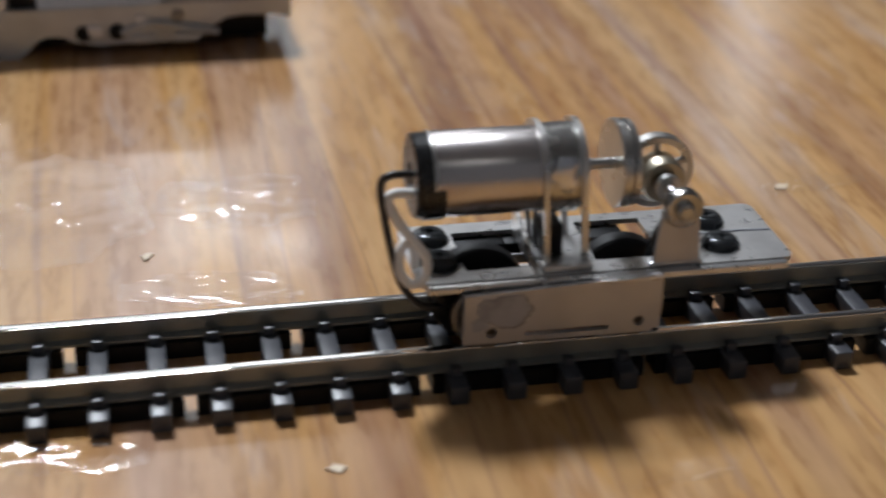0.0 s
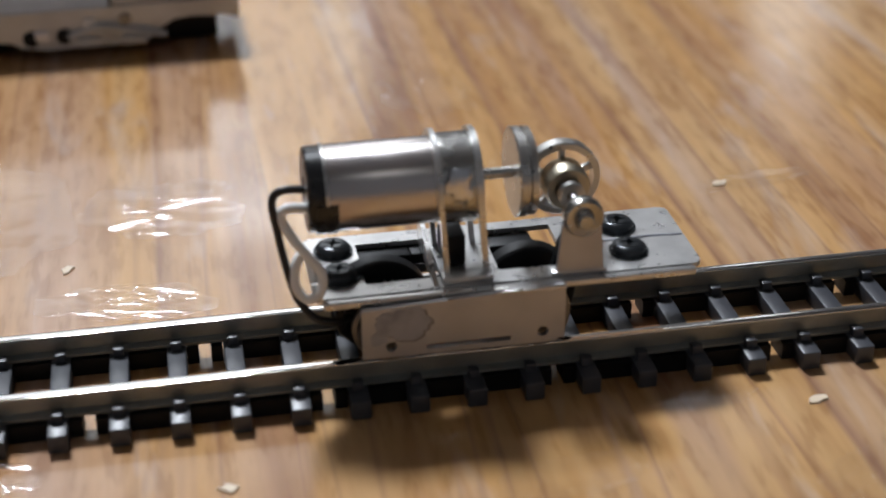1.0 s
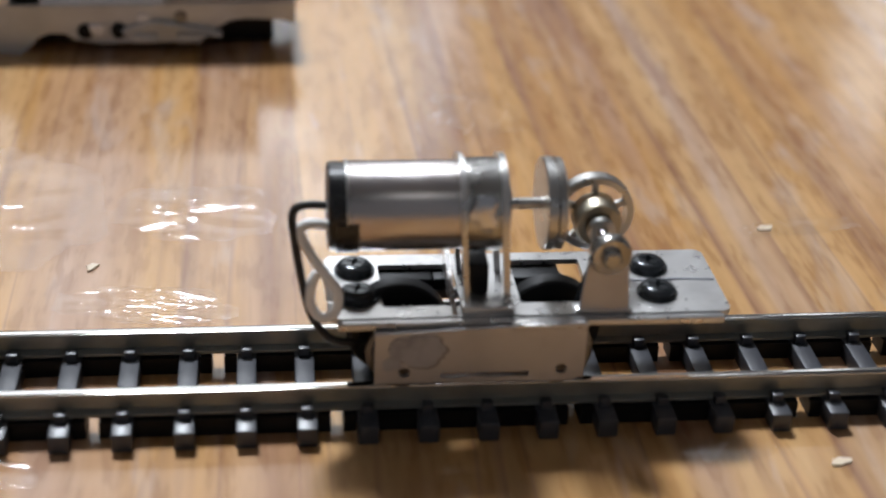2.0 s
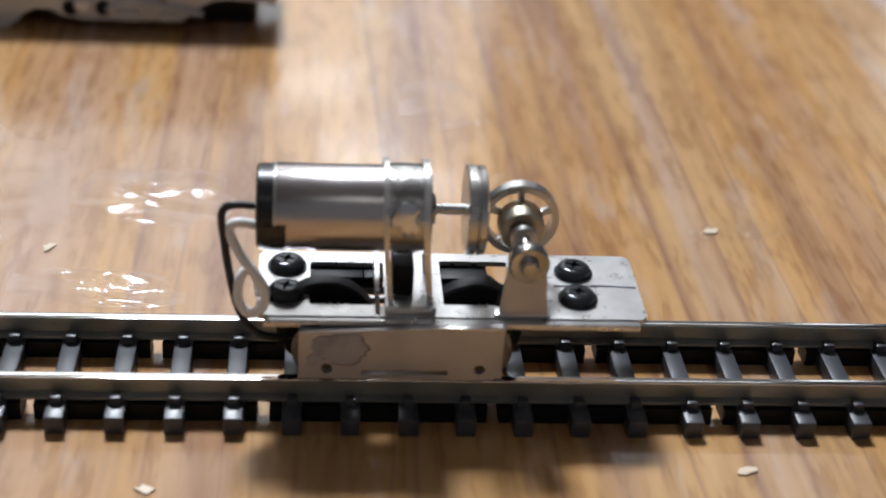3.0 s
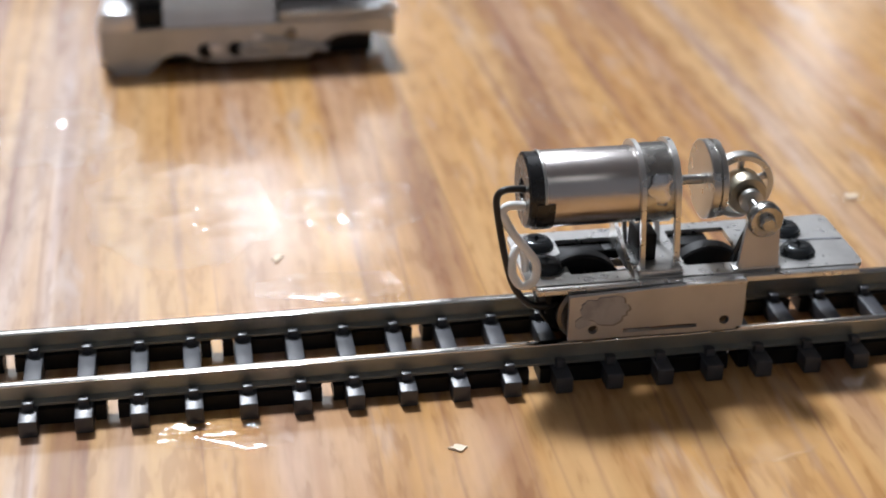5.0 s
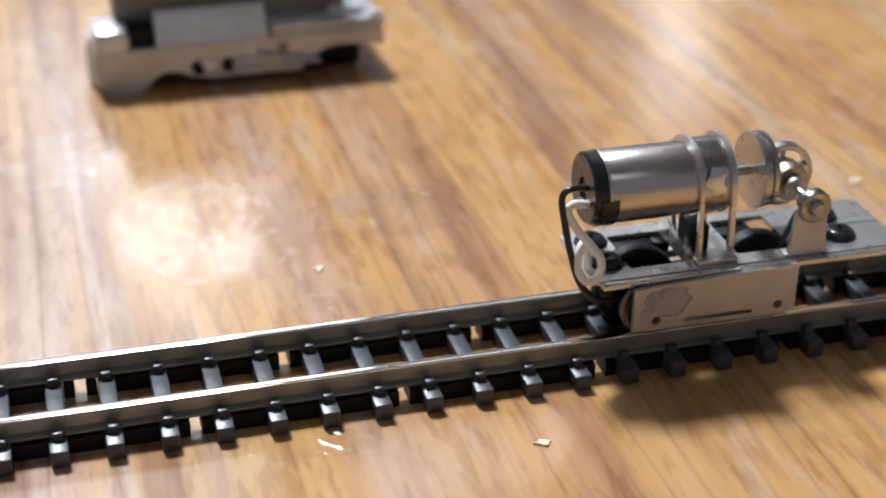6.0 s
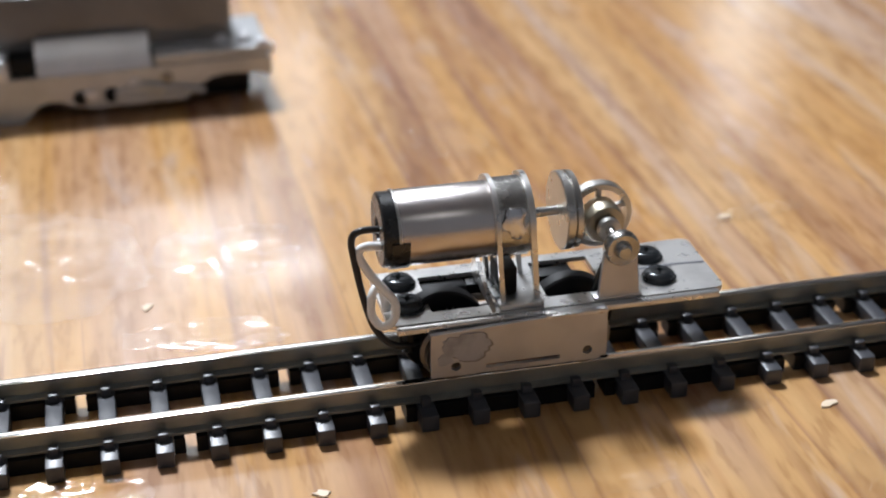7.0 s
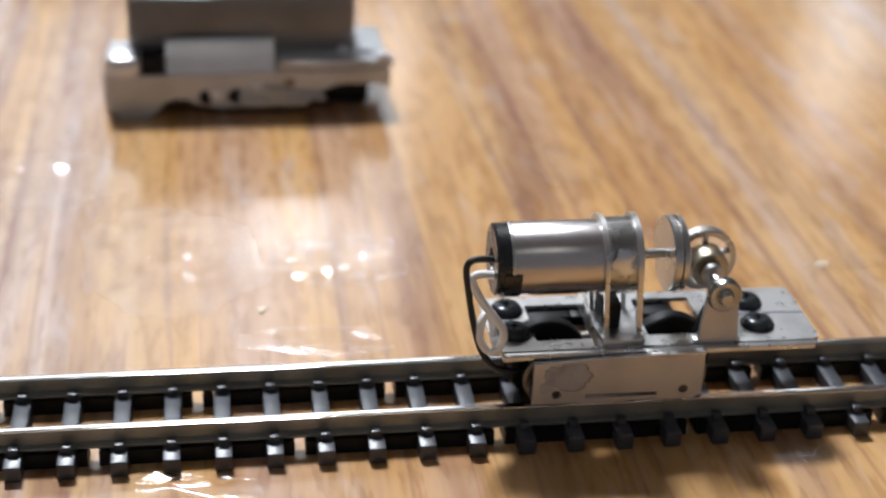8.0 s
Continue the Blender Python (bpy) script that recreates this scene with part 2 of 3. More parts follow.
def oblong(x0, x1, y0, y1, r=0.0, n=5):
    if not r:
        return [(x0, y0), (x1, y0), (x1, y1), (x0, y1)]
    out = []
    for cx, cy, a in ((x1 - r, y0 + r, -90), (x1 - r, y1 - r, 0), (x0 + r, y1 - r, 90), (x0 + r, y0 + r, 180)):
        out += [(cx + r * math.cos(radians(a + 90 * k / n)), cy + r * math.sin(radians(a + 90 * k / n))) for k in range(n + 1)]
    return out


def sheet(bm, outer, holes, low, high, plane="xy"):
    """A plate cut to an outline with holes, from low to high across its plane."""
    def at(u, v, w):
        return {"xy": (u, v, w), "xz": (u, w, v), "yz": (w, u, v)}[plane]
    edges = []
    for loop in (outer, *holes):
        vs = [bm.verts.new(at(u, v, low)) for u, v in loop]
        edges += [bm.edges.new((vs[i], vs[(i + 1) % len(vs)])) for i in range(len(vs))]
    faces = [g for g in bmesh.ops.triangle_fill(bm, use_beauty=True, edges=edges)["geom"] if isinstance(g, bmesh.types.BMFace)]
    grown = bmesh.ops.extrude_face_region(bm, geom=faces)["geom"]
    bmesh.ops.translate(bm, vec=at(0, 0, high - low), verts=[g for g in grown if isinstance(g, bmesh.types.BMVert)])
    return bm


def B():
    return bmesh.new()


# ---- room ----
def room():
    x0, x1, y0, y1, z0, z1 = -2000, 2000, -2000, 1900, -720, 1700
    def wall(name, *b):
        return tagged(part(name, box(B(), *b), PLASTER, smooth=False), "plain off-white painted wall of the room", "wall", kind="structure")
    tagged(part("floor", box(B(), x0, x1, y0, y1, z0 - 50, z0), BOARDS, smooth=False), "brown floor under the table", "floor", kind="structure")
    tagged(part("ceiling", box(B(), x0, x1, y0, y1, z1, z1 + 50), PLASTER, smooth=False), "plain off-white ceiling over the table", "ceiling", kind="structure")
    wall("wall_south", x0, x1, y0 - 100, y0, z0, z1)
    wall("wall_west", x0 - 100, x0, y0, y1, z0, z1)
    wall("wall_east", x1, x1 + 100, y0, y1, z0, z1)
    # third opening is made up, to hold the added upper right pane
    panes = ((-820, 270, 600, 1500), (790, 950, 580, 900), (300, 950, 1375, 1610))
    holes = [oblong(*p) for p in panes]
    tagged(part("wall_north", sheet(B(), oblong(x0, x1, z0, z1), holes, y1, y1 + 100, "xz"), PLASTER, smooth=False),
           "off-white wall with three small windows", "wall", kind="structure")
    for k, (a, b, c, d) in enumerate(panes):
        w = thing(f"window_{k + 1}", (a + b) / 2, y1 + 50, c, "small bright window in a white frame", "window", kind="structure")
        mx = (a + b) / 2
        part("window_frame", sheet(B(), oblong(a - mx, b - mx, 0, d - c), [oblong(a - mx + 25, b - mx - 25, 25, d - c - 25)], 0, 30, "xz"), PLASTER, w, smooth=False)
    tagged(part("backdrop", box(B(), -1200, 1600, y1 + 300, y1 + 320, 500, 1700), DAY, smooth=False), "plain pale daylight outside the windows", "sky", kind="structure")
    lamp = thing("ceiling_lamp", -200, 1020, 1700, "assumed white square ceiling lamp with a lit diffuser, out of view", "lamp", "ceiling lamps")
    part("housing", sheet(B(), oblong(-210, 210, -210, 210, 20), [oblong(-180, 180, -180, 180, 12)], -70, 0), PLASTER, lamp)
    part("diffuser", sheet(B(), oblong(-178, 178, -178, 178, 12), [], -60, -40), PANEL, lamp)
    # second lamp is made up, as a body for the added front fill
    copy_thing(lamp, pose(-0.25, -1.34, 1.7))


room()


# ---- table ----
def table():
    t = thing("table", 0, 250, -720, "lacquered orange-brown wooden table with streaked grain", "table")
    part("tabletop", box(B(), -800, 800, -560, 560, 690, 720 + GROUND, 4), WOOD, t, smooth=False)
    for x in (-730, 730):
        for y in (-490, 490):
            part("leg", box(B(), x - 30, x + 30, y - 30, y + 30, 0, 690, 4), WOOD, t)


table()

# ---- track ----
PITCH, RAIL_TOP, TIE_TOP, RAIL_Y = 5.17, 4.43, 2.3, 4.85


def rail_outline(y):
    half = [(0.8, 0.0), (0.8, 0.25), (0.2, 0.5), (0.2, 1.45), (0.48, 1.6), (0.48, 2.02), (0.38, 2.13)]
    return [(y + a, TIE_TOP + b) for a, b in half] + [(y - a, TIE_TOP + b) for a, b in reversed(half)]


def track():
    t = thing("railway_track", 0, 0, 0, "model railway track with nickel rails on black plastic ties", "track")
    for y in (-RAIL_Y, RAIL_Y):
        rail = part("rail", sheet(B(), rail_outline(y), [], -125, 125, "yz"), NICKEL, t, "dull nickel-silver rail")
        part("rail_head", box(B(), -125, 125, y - 0.44, y + 0.44, RAIL_TOP - 0.15, RAIL_TOP + 0.03, 0.05), POLISHED, rail, "polished running surface")
    tie = B()
    box(tie, -0.87, 0.87, -8.3, 8.3, GROUND, TIE_TOP, 0.15)
    for y in (-RAIL_Y, RAIL_Y):
        for s in (-1, 1):
            a, b = sorted((y + s * 0.85, y + s * 1.65))
            box(tie, -0.5, 0.5, a, b, TIE_TOP - 0.1, TIE_TOP + 0.85, 0.12)
            a, b = sorted((y + s * 0.35, y + s * 0.9))
            box(tie, -0.4, 0.4, a, b, TIE_TOP + 0.2, TIE_TOP + 0.55)
    first = part("tie", tie, TIE, t)
    first.location.x = 0.35 * MM - 24 * PITCH * MM
    for k in range(-23, 25):
        o = first.copy()
        scene.collection.objects.link(o)
        o.location.x = (0.35 + k * PITCH) * MM
    webs = {}

    def stringer(x, y, w):
        key = (w, y > 0)
        if key not in webs:
            low, high = (-1.3, 1.5) if y < 0 else (-1.2, 1.3)
            # blacker than the ties: the shade under the rails is in this colour
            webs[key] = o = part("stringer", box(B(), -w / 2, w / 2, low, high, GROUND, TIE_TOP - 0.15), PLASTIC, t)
        else:
            o = webs[key].copy()
            scene.collection.objects.link(o)
        o.location = (x * MM, y * MM, 0)

    clear = PITCH - 1.74
    for side, y in ((0, -RAIL_Y), (1, RAIL_Y)):
        for k in range(-24, 24):
            x = 0.35 + (k + 0.5) * PITCH
            if (k + 2 * side) % 4 == 1:
                for sgn in (-1, 1):
                    stringer(x + sgn * 1.1, y, 1.07)
            else:
                stringer(x, y, clear)
    return t


track()

# ---- powered chassis ----
PLATE = 11.0
AXIS_Y, AXIS_Z = -0.42, 19.37


def screw_head(bm, r=1.6, h=0.95):
    n = 40
    lathe(bm, (0, 0, 0), (0, 0, 1), [(0, 0), (0, r * 1.12), (0.22, r * 1.12), (0.22, r), (0.6 * h, r * 0.98), (0.85 * h, r * 0.85), (h, r * 0.6), (h, r * 0.44), (0.45 * h, r * 0.32), (0.45 * h, 0)], n)
    for a in range(4):
        made = bmesh.ops.create_cube(bm, size=1)["verts"]
        m = Matrix.Rotation(a * math.pi / 2 + 0.5, 4, "Z") @ Matrix.Translation((r * 0.42, 0, h * 0.93)) @ Matrix.Diagonal((r * 0.34, r * 0.55, h * 0.26, 1)) @ Matrix.Rotation(0.78, 4, "Z")
        bmesh.ops.transform(bm, matrix=m, verts=made)
    return bm


def chassis():
    t = thing("locomotive_chassis", 0, 0, RAIL_TOP, "bare silver model locomotive chassis with steel motor and spoked friction wheel", "locomotive chassis")
    lift = Matrix.Translation((0, 0, -RAIL_TOP))

    def add(name, bm, material, label="", parent=t):
        bmesh.ops.transform(bm, matrix=lift, verts=bm.verts)
        return part(name, bm, material, parent, label)

    # top plate with its two openings
    top = add("top_plate", sheet(B(), oblong(-13.3, 21.4, -4.9, 6.2, 0.9), [oblong(-8.6, -1.9, -3.0, 4.3, 0.2), oblong(3.3, 9.6, -2.8, 4.8, 0.2)], PLATE - 0.5, PLATE), SHEET, "bright tinned sheet with rectangular openings")
    add("edge_strip", box(B(), -12.6, 20.6, -5.75, -4.95, PLATE - 0.75, PLATE - 0.1, 0.12), SHEET)
    add("solder_joint", tube(B(), [(13.6, 0.6, PLATE), (17.5, 0.75, PLATE + 0.02), (21.2, 0.55, PLATE)], 0.12), SOLDER)
    # side plates of the gear truck
    for y0, y1 in ((-6.6, -6.05), (6.05, 6.6)):
        outline = [(-9.5, 5.45), (8.67, 5.45), (8.67, 7.4), (-9.5, 7.4)] if y0 > 0 else [(-9.5, 5.55), (7.6, 5.45), (7.9, 5.75), (8.45, 5.75), (8.45, 10.8), (8.2, 11.1), (-9.5, 10.35)]
        s = add("side_plate", sheet(B(), outline, [circle(-7.0, 6.6, 0.5, 14), circle(6.47, 6.6, 0.5, 14), oblong(-3.93, 3.64, 6.0, 6.44)], y0, y1, "xz"), PAINTED, "dull grey metal side plate")
        if y0 < 0:
            add("plate_flange", box(B(), 2.2, 8.55, y0 - 0.05, y1 + 0.65, 10.6, 10.98, 0.1), SHEET)
    def ragged(x, z, w, h, seed):
        ring = []
        for k in range(34):
            a = math.tau * k / 34
            q = 1 + 0.5 * noise.noise(Vector((math.cos(a) * 1.2, math.sin(a) * 1.2, seed))) + 0.28 * noise.noise(Vector((math.cos(a) * 5, math.sin(a) * 5, seed)))
            ring.append((x + w * q * math.cos(a), min(10.22, z + h * q * math.sin(a))))
        return ring

    add("flux_stain", sheet(B(), ragged(-5.85, 8.87, 2.72, 1.68, 3.0), [], -6.63, -6.58, "xz"), STAIN, "dark burnt flux round the solder")
    add("solder_patch", sheet(B(), ragged(-6.0, 9.0, 2.6, 1.6, 3.0), [], -6.72, -6.6, "xz"), SOLDER, "irregular patch of solder on the side plate")
    add("solder_patch", sheet(B(), ragged(-8.1, 7.5, 0.8, 0.6, 8.0), [], -6.7, -6.6, "xz"), SOLDER)
    add("gear_frame", box(B(), -9.2, 8.3, -2.4, 2.4, 5.3, 7.4, 0.2), PLASTIC)
    add("gear_housing", box(B(), -9.0, -3.7, 2.7, 5.8, 6.2, 10.4, 0.2), PLASTIC)
    add("gear_housing", box(B(), -3.7, -1.9, 2.7, 5.8, 9.2, 10.4, 0.2), PLASTIC)
    add("gear_housing", box(B(), 3.3, 7.8, 2.7, 5.8, 6.2, 10.4, 0.2), PLASTIC)
    add("end_block", box(B(), -11.4, -10.7, -4.4, 4.4, 7.4, 10.45, 0.2), PLASTIC)
    for x in (-7.0, 6.4):
        for y in (-4.3, 4.3):
            s = -1 if y < 0 else 1
            w = add("wheel", lathe(B(), (x, y - s * 0.4, RAIL_TOP + 2.72), (0, s, 0), [(0, 0), (0, 3.15), (0.5, 3.15), (0.7, 2.75), (1.5, 2.7), (1.5, 2.2), (1.3, 2.1), (1.3, 0)], 40), DARKSTEEL)
        add("gear", lathe(B(), (x - 0.1, -1.4, RAIL_TOP + 3.2), (0, 1, 0), [(0, 0), (0, 4.3), (0.2, 4.5), (1.6, 4.5), (1.8, 4.3), (1.8, 0)], 44), PLASTIC)
        small = B()
        lathe(small, (x + 0.6, -2.6, RAIL_TOP + 3.4), (0, 1, 0), [(0, 0), (0, 2.6), (1.2, 2.6), (1.2, 0)], 44)
        for v in small.verts:
            dx, dz = v.co.x - x - 0.6, v.co.z - RAIL_TOP - 3.4
            if round(math.atan2(dz, dx) / math.tau * 44) % 2:
                v.co.x, v.co.z = x + 0.6 + dx * 0.82, RAIL_TOP + 3.4 + dz * 0.82
        add("pinion", small, DARKSTEEL, "small toothed gear")
        add("axle", lathe(B(), (x, -6.0, RAIL_TOP + 2.72), (0, 1, 0), [(0, 0), (0, 0.5), (12.0, 0.5), (12.0, 0)], 14), STEEL)
    # motor
    motor = B()
    lathe(motor, (-11.75, AXIS_Y, AXIS_Z), (1, 0, 0), [(0, 3.55), (0.05, 3.72), (0.2, 3.8), (12.65, 3.8), (13.25, 3.74), (13.5, 3.5), (13.5, 1.4), (13.95, 1.3), (13.95, 0)], 64)
    m = add("motor_can", motor, CAN, "cylindrical brushed steel motor can")
    cap = B()
    lathe(cap, (-13.3, AXIS_Y, AXIS_Z), (1, 0, 0), [(0.25, 0), (0.25, 1.2), (0, 1.25), (0, 3.5), (0.2, 3.74), (1.6, 3.74), (1.6, 3.0)], 56)
    def wrap(x0, x1, r0, r1, a0, a1):
        steps = [radians(a0 + (a1 - a0) * k / 16) for k in range(17)]
        ring = [[cap.verts.new((x, AXIS_Y + q * math.cos(a), AXIS_Z + q * math.sin(a))) for x, q in ((x0, r0), (x0, r1), (x1, r1), (x1, r0))] for a in steps]
        for p, q in zip(ring, ring[1:]):
            for k in range(4):
                cap.faces.new((p[k], p[(k + 1) % 4], q[(k + 1) % 4], q[k]))
        cap.faces.new(ring[0]), cap.faces.new(ring[-1])

    wrap(-12.6, -10.8, 3.6, 3.95, 178, 252)
    add("end_cap", cap, CAPBLACK, "black plastic end cap of the motor")
    add("cap_ring", lathe(B(), (-11.82, AXIS_Y, AXIS_Z), (1, 0, 0), [(0, 3.7), (0, 3.86), (0.06, 3.89), (0.2, 3.89), (0.26, 3.86), (0.26, 3.7)], 56), STEEL, "bright rim between cap and can")
    add("terminal", box(B(), -14.6, -13.2, -2.5, -1.9, 20.1, 20.5, 0.08), STEEL)
    add("terminal", box(B(), -14.6, -13.2, -2.5, -1.9, 18.3, 18.7, 0.08), STEEL)
    add("clamp_band", lathe(B(), (-2.0, AXIS_Y, AXIS_Z), (1, 0, 0), [(0, 3.80), (0, 3.98), (3.2, 3.98), (3.2, 3.80)], 64), BAND)
    for x, w in ((-2.4, 0.45), (1.0, 0.55)):
        r, q = 4.38, 3.82
        over = [(AXIS_Y + r * math.cos(radians(a)), AXIS_Z + r * math.sin(radians(a))) for a in range(0, 181, 6)]
        under = [(AXIS_Y + q * math.cos(radians(a)), AXIS_Z + q * math.sin(radians(a))) for a in range(192, -13, -6)]
        outline = [(AXIS_Y + r - 0.7, PLATE), *over, (-3.95, PLATE + 0.5), (-3.3, PLATE + 0.5), *under, (AXIS_Y + r - 1.35, PLATE)]
        strap = sheet(B(), outline, [], x, x + w, "yz")
        for v in strap.verts:
            v.co.x += 0.085 * max(0.0, AXIS_Z - v.co.z)
        add("motor_bracket", strap, SHEET, "bent tinned strip holding the motor")
    drop = B()
    lathe(drop, (-0.4, AXIS_Y - 3.8, AXIS_Z + 0.2), (0, -1, 0.1), [(0, 1.2), (0.16, 1.1), (0.3, 0.6), (0.34, 0)], 24)
    for v in drop.verts:
        v.co.z = AXIS_Z + 0.7 + (v.co.z - AXIS_Z) * 1.5 + 0.5 * noise.noise(v.co * 1.3)
        v.co.x += 0.5 * noise.noise(v.co * 0.9 + Vector((4, 4, 4)))
    add("solder_drop", drop, TINBEAD, "shiny lump of solder on the clamp")
    add("bracket_foot", box(B(), -2.0, 2.5, -4.6, -3.0, PLATE, PLATE + 0.6, 0.15), SHEET)
    add("insulator", box(B(), -1.3, 0.6, -1.4, 2.6, PLATE, 14.0, 0.25), PLASTIC)
    add("bracket_web", sheet(B(), [(-4.6, PLATE), (3.9, PLATE), (3.9, 14.0)], [], -2.85, -2.42, "yz"), SHEET)
    # friction drive
    add("motor_shaft", lathe(B(), (1.9, AXIS_Y, AXIS_Z), (1, 0, 0), [(0, 0), (0, 0.5), (3.4, 0.5), (3.4, 0)], 20), STEEL)
    add("friction_disc", lathe(B(), (4.85, AXIS_Y, AXIS_Z), (1, 0, 0), [(0, 0), (0, 3.85), (0.12, 3.98), (0.75, 3.98), (0.85, 3.7), (0.95, 3.7), (1.05, 3.95), (1.6, 3.9), (1.75, 3.6), (1.75, 0)], 60), STEEL, "turned steel friction disc on the motor shaft")
    cx, cz, wy = 10.2, 16.85, 2.2
    wheel = B()
    lathe(wheel, (cx, wy, cz), (0, 1, 0), [(0, 2.9), (0, 3.42), (0.15, 3.54), (1.25, 3.54), (1.4, 3.42), (1.4, 2.9), (0, 2.9)], 56)
    drive = add("friction_wheel", wheel, STEEL, "open spoked steel wheel of the friction drive")
    for k in range(5):
        a = math.tau * k / 5 + 1.57
        sp = B()
        box(sp, 0.7, 3.05, 0.35, 0.95, -0.28, 0.28, 0.08)
        bmesh.ops.transform(sp, matrix=Matrix.Translation((cx, wy, cz)) @ Matrix.Rotation(-a, 4, "Y"), verts=sp.verts)
        add("spoke", sp, STEEL, "", drive)
    add("hub", lathe(B(), (cx, wy + 1.3, cz), (0, -1, 0), [(0, 0), (0, 1.2), (0.9, 1.45), (1.1, 2.1), (3.1, 2.1), (3.5, 1.9), (3.5, 1.15), (3.3, 1.0), (3.3, 0)], 40), BRASS, "rounded brass hub", drive)
    add("collar", lathe(B(), (cx, wy - 2.8, cz), (0, -1, 0), [(0, 0), (0, 1.2), (0.7, 1.2), (0.8, 0.9), (0.8, 0)], 30), STEEL, "", drive)
    add("wheel_shaft", lathe(B(), (cx, wy + 1.2, cz), (0, -1, 0), [(0, 0), (0, 0.5), (8.5, 0.5), (8.8, 0.35), (8.8, 0)], 20), STEEL)
    by = -4.8
    arc = [(cx + 1.75 * math.cos(radians(a)), cz - 0.3 + 1.75 * math.sin(radians(a))) for a in range(-15, 196, 10)]
    add("bearing_bracket", sheet(B(), [(8.0, PLATE), (12.3, PLATE), *arc], [circle(cx, cz - 0.05, 0.52, 16)], by, by + 0.5, "xz"), PAINTED, "tapered sheet bracket with a rounded top")
    add("bearing_bush", lathe(B(), (cx, by + 0.7, cz - 0.15), (0, -1, 0), [(0, 0), (0, 1.6), (0.3, 1.8), (1.2, 1.8), (1.5, 1.6), (1.4, 0.9), (1.9, 0.75), (2.1, 0.6), (2.1, 0)], 36), BAND)
    add("bracket_foot", box(B(), 7.6, 12.6, -4.85, -3.4, PLATE, PLATE + 0.35, 0.1), SHEET)
    add("strut", tube(B(), [(8.1, -2.8, PLATE), (8.8, -2.9, 13.4), (9.5, -3.2, 15.6)], 0.3, 8), BLACKSTEEL)
    # screws
    for x, y in ((15.68, 2.9), (15.5, -1.7), (-10.7, 3.3), (-10.7, -1.4)):
        s = screw_head(B())
        bmesh.ops.transform(s, matrix=Matrix.Translation((x, y, PLATE)), verts=s.verts)
        add("screw", s, BLACKSTEEL, "black cross-head screw")
    # wires
    add("black_wire", tube(B(), [(-13.4, -2.2, 20.3), (-15.3, -2.3, 20.4), (-16.2, -2.4, 19.6), (-16.0, -2.8, 17.2), (-15.4, -3.6, 13.6), (-14.6, -4.2, 10.8), (-13.2, -4.6, 9.0), (-11.6, -4.4, 8.4), (-10.2, -3.6, 8.2)], 0.36), BLACKWIRE, "thin black insulated wire")
    add("white_wire", tube(B(), [(-13.4, -2.2, 18.5), (-15.0, -2.4, 18.7), (-15.6, -2.6, 18.0), (-14.7, -3.2, 16.2), (-13.5, -3.9, 14.7), (-12.5, -4.3, 13.2), (-12.7, -4.6, 11.6), (-13.9, -4.6, 11.0), (-14.8, -4.1, 12.2), (-14.6, -3.6, 14.0), (-13.8, -2.8, 14.5), (-13.2, -2.2, 13.0), (-13.0, -2.0, 11.3)], 0.44), WHITEWIRE, "looped white insulated wire")


chassis()


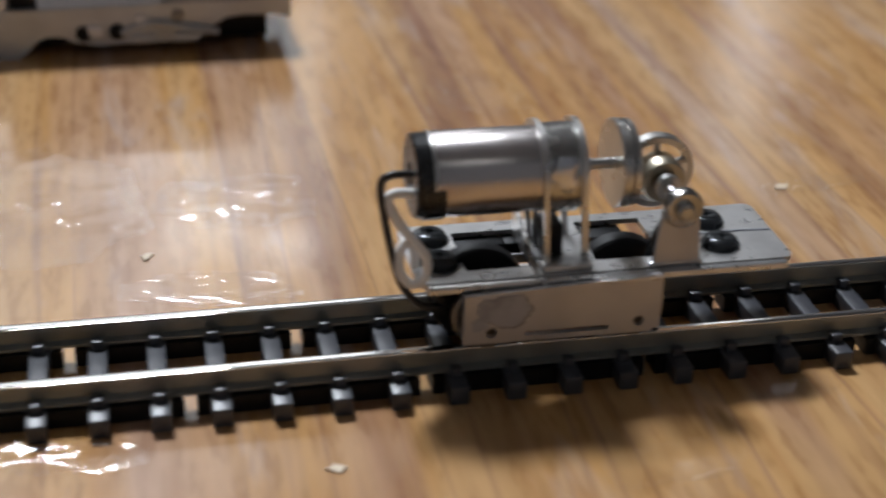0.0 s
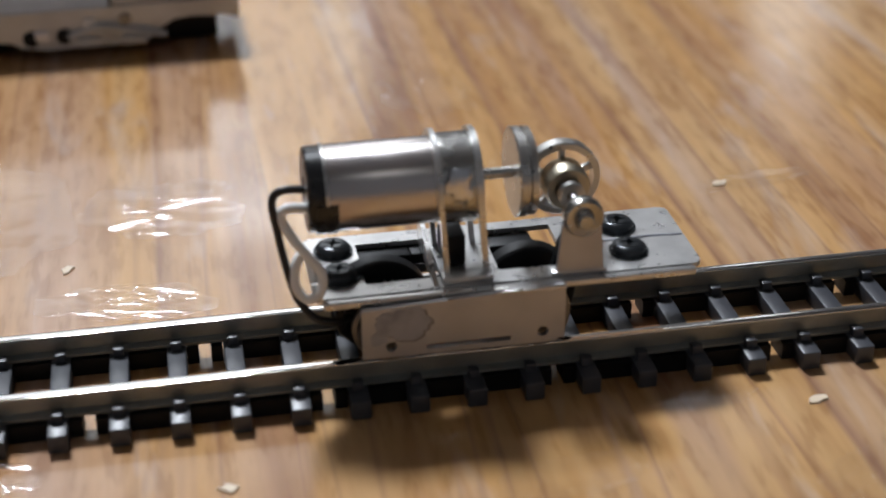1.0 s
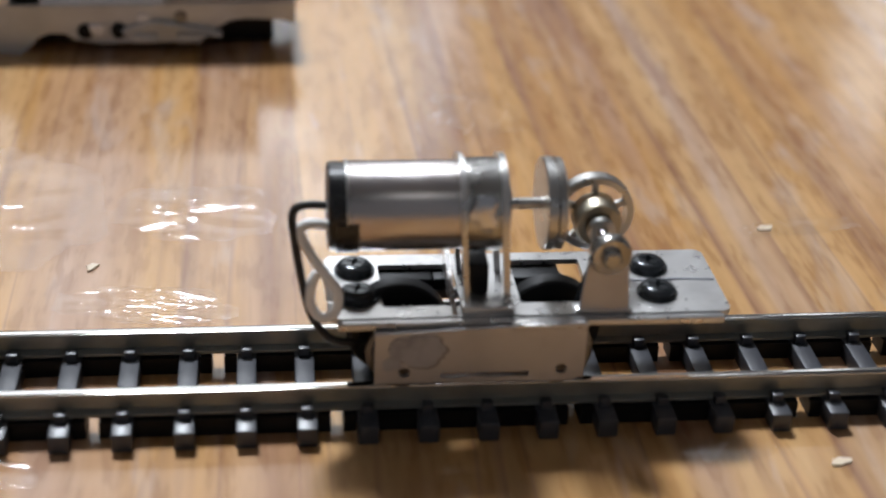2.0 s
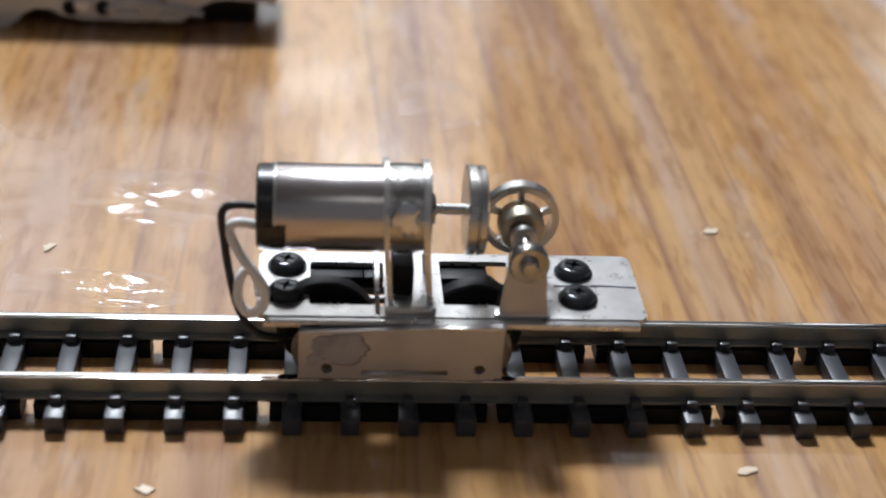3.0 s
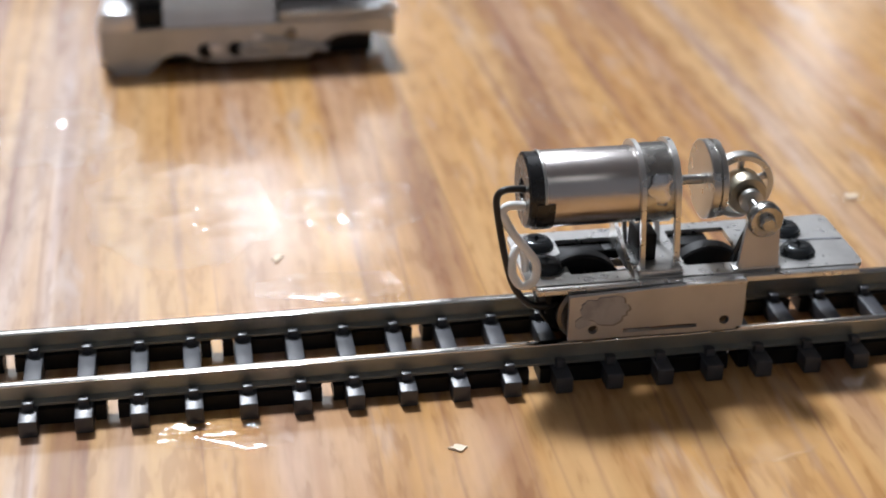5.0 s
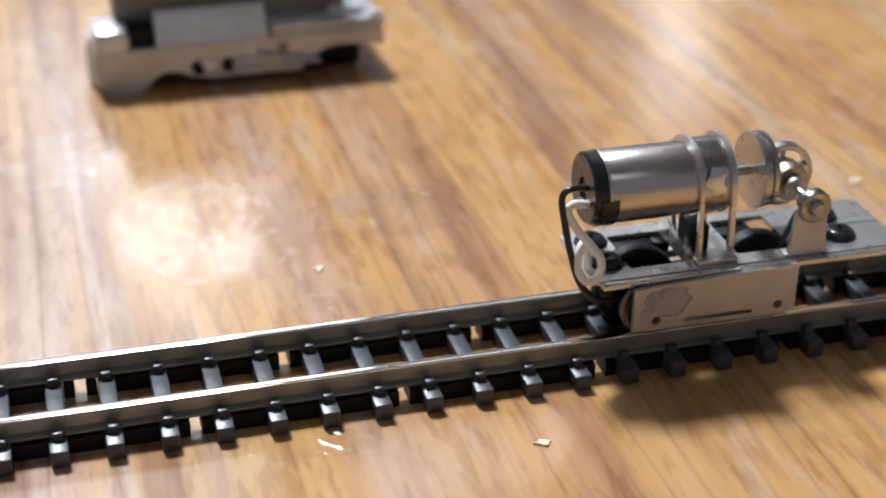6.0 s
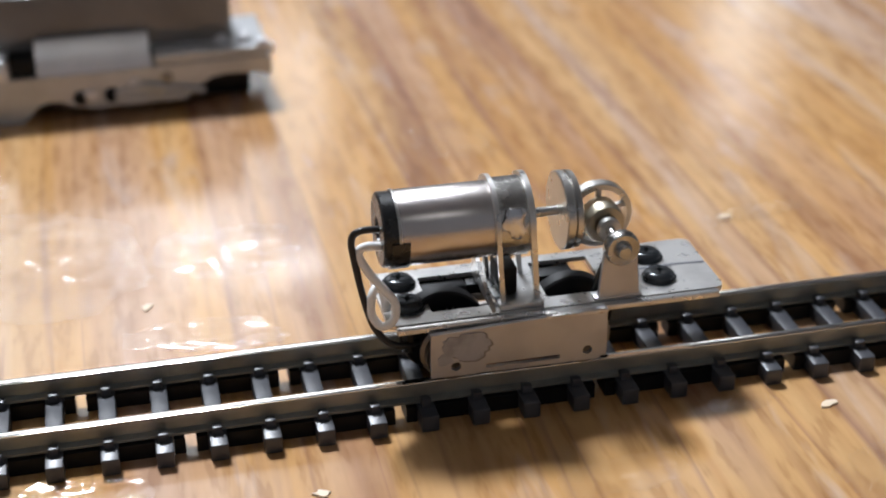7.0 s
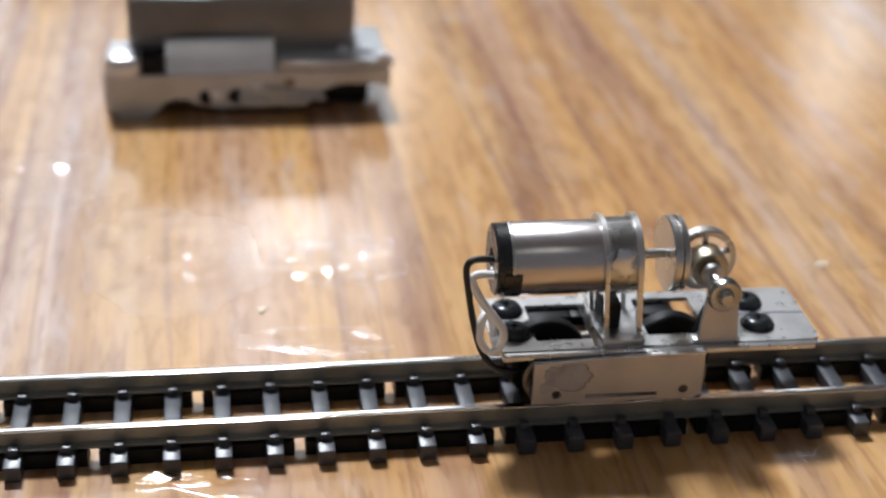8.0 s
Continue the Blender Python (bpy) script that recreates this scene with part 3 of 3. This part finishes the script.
# ---- locomotive body in the background ----
def shell():
    t = thing("toy_locomotive", -57, 84, GROUND, "grey die-cast model locomotive body standing on the table", "locomotive")
    lower = [(1.5, 0.2), (2.6, 0.0), (6.3, 0.0), (7.6, 0.9), (8.8, 2.3), (10.2, 2.9), (12.2, 2.8), (13.8, 1.9), (17, 1.4), (22, 1.6), (26, 1.5), (30.6, 2.0), (32.4, 3.6), (34.2, 4.7), (36.5, 5.0), (41.4, 4.8), (42.3, 4.3), (43, 4.6), (43, 7.2), (0.4, 6.6), (0.2, 3.0)]
    part("lower_body", sheet(B(), lower, [], 0, 16, "xz"), DIECAST, t)
    # added black filler: keeps the arches dark, hides the bright table behind
    part("dark_filler", box(B(), 1.2, 40.0, 3.2, 15.0, 0.6, 5.6, 0.4), PLASTIC, t, "dark filler block added behind the wheel openings")
    nose = B()
    lathe(nose, (3.0, 8, 0.3), (0, 0, 1), [(0, 0), (0, 3.6), (4.5, 3.8), (6.4, 3.3), (7.0, 0)], 32)
    for v in nose.verts:
        v.co.y = 8 + (v.co.y - 8) * 2.1
    part("nose", nose, DIECAST, t, "rounded grey nose")
    part("side_panel", sheet(B(), [(0.3, 6.3), (0.5, 7.6), (3.4, 11.2), (4.6, 11.2), (4.6, 6.3)], [], 9.2, 25.5, "yz"), SILVER, t, "bright silver hood panel")
    part("deck", box(B(), 26.0, 42.6, 0.4, 15.6, 7.0, 8.6, 0.3), DIECAST, t)
    part("cab", box(B(), 3.6, 38.0, 5.0, 15.0, 6.8, 17.5, 0.8), SMOKED, t, "dark glossy upper part")
    # nose corner in bright silver, so that its colour carries the highlight
    part("nose_highlight_block", box(B(), 0.1, 5.6, 0.1, 7.5, 5.0, 9.8, 1.5), SILVER, t)
    # solid black box in place of a shaded notch between nose and panel
    part("dark_notch_block", box(B(), 5.4, 9.1, 1.2, 5.2, 6.4, 9.4, 0.3), PLASTIC, t)
    # small silver lumps stand in for white highlight spots at the right end
    for x, y, z in ((36.2, 4.0, 8.6), (39.6, 3.6, 8.6), (42.0, 1.4, 8.4)):
        part("highlight_knob", lathe(B(), (x, y, z), (0, 0, 1), [(0, 0), (0, 1.1), (0.5, 1.1), (1.0, 0.7), (1.1, 0)], 18), SILVER, t)
    for x, z in ((15.0, 3.2), (19.4, 3.3)):
        part("journal", lathe(B(), (x, 0.2, z), (0, -1, 0), [(0, 1.1), (0.5, 1.1), (0.7, 0.8), (0.7, 0)], 16), PLASTIC, t)
    part("step", box(B(), 15.4, 17.4, -0.5, 0.3, 2.8, 4.2, 0.2), SILVER, t)
    for x in (21.0, 27.0):
        part("spring_box", box(B(), x, x + 3.4, -0.7, 0.3, 1.6, 3.0, 0.3), DIECAST, t)
    part("rivet", lathe(B(), (27.6, 0.0, 5.2), (0, -1, 0), [(0, 0.9), (0.4, 0.8), (0.5, 0)], 14), DARKSTEEL, t)
    part("pipe", tube(B(), [(20, -0.4, 3.2), (24, -0.5, 4.4), (29, -0.4, 3.6), (33, -0.4, 2.8)], 0.5), DIECAST, t)
    part("lug", box(B(), 22.0, 23.6, -0.5, 0.3, 4.4, 5.6, 0.2), SILVER, t)
    part("buffer", lathe(B(), (42.8, 3, 7.4), (1, 0, 0), [(0, 0), (0, 0.9), (0.6, 1.0), (1.0, 0.6), (1.0, 0)], 18), SILVER, t)


shell()


# ---- tape and chips on the table ----
def tape_patch(x, y, w, d, turn, seed, label, crease=1.0):
    bm, n = B(), 60
    grid = {}
    for i in range(n + 1):
        for j in range(n + 1):
            u, v = i / n * 2 - 1, j / n * 2 - 1
            p = Vector((u * w / 2, v * d / 2, seed * 7.0))
            c = Vector((p.x * 0.2, p.y * 0.55, 0)) + 0.35 * Vector((noise.noise(p * 0.3), noise.noise(p * 0.3 + Vector((9, 4, 2))), 0))
            c.z = seed * 3.0
            near, spots = noise.voronoi(c)
            lean = Vector((0.35 * noise.noise(spots[0] * 3.7), noise.noise(spots[0] * 3.7 + Vector((7, 0, 3))), 0))
            h = 0.9 * crease * (c - spots[0]).dot(lean) + 0.12 * math.exp(-11 * (near[1] - near[0])) + 0.18 * noise.noise(p * 0.15) + 0.1
            edge = max(abs(u), abs(v))
            grid[i, j] = bm.verts.new((p.x, p.y, 0.16 + h * max(0.12, 1 - edge ** 4)))
    for i in range(n):
        for j in range(n):
            u, v = (i + 0.5) / n * 2 - 1, (j + 0.5) / n * 2 - 1
            if math.hypot(u, v) ** 2 * 0.75 + 0.6 * noise.noise(Vector((u * 1.7, v * 1.7, seed))) < 0.8:
                bm.faces.new((grid[i, j], grid[i + 1, j], grid[i + 1, j + 1], grid[i, j + 1]))
    bmesh.ops.delete(bm, geom=[v for v in bm.verts if not v.link_faces], context="VERTS")
    ob = part("tape_patch", bm, FILM)
    ob.matrix_world = pose(x * MM, y * MM, GROUND * MM, 0, 0, turn)
    tagged(ob, label, "tape", "tape on the table")


for k, (x, y, w, d, a) in enumerate(((-47, 38, 22, 30, 8), (-26, 36, 18, 14, -10), (-62, 62, 18, 20, 20), (22, -10.5, 8, 4, 15), (-44, -10.5, 14, 5, -8), (33, -24, 16, 8, 25), (8, 62, 12, 14, 12), (40, 30, 14, 4, 8), (14, 40, 6, 5, 50), (6, -20, 13, 6, 10), (-30, 16, 18, 7, -6))):
    tape_patch(x, y, w, d, a, k + 1, "crinkled scrap of clear adhesive tape stuck to the table", 0.8 if k < 3 else 0.7)


def chip(x, y, w, d, turn, seed, z=GROUND):
    rng = random.Random(seed)
    outline = [(math.cos(a) * w / 2 * rng.uniform(0.5, 1.25), math.sin(a) * d / 2 * rng.uniform(0.5, 1.25)) for a in (k * math.tau / 9 for k in range(9))]
    ob = part("wood_chip", sheet(B(), outline, [], 0.0, 0.2), CHIP)
    ob.matrix_world = pose(x * MM, y * MM, z * MM, 0, 0, turn)
    tagged(ob, "small pale chip lying on the wooden table", "chip", "chips on the table")


for k, (x, y, w, d, a) in enumerate(((30, -13, 1.9, 1.2, 20), (-22, -16, 1.9, 1.1, -15), (36, 30, 2.0, 1.2, 30), (-36, 24, 1.8, 1.2, 60), (14.6, -1.6, 3.4, 2.4, 10))):
    chip(x, y, w, d, a, k)
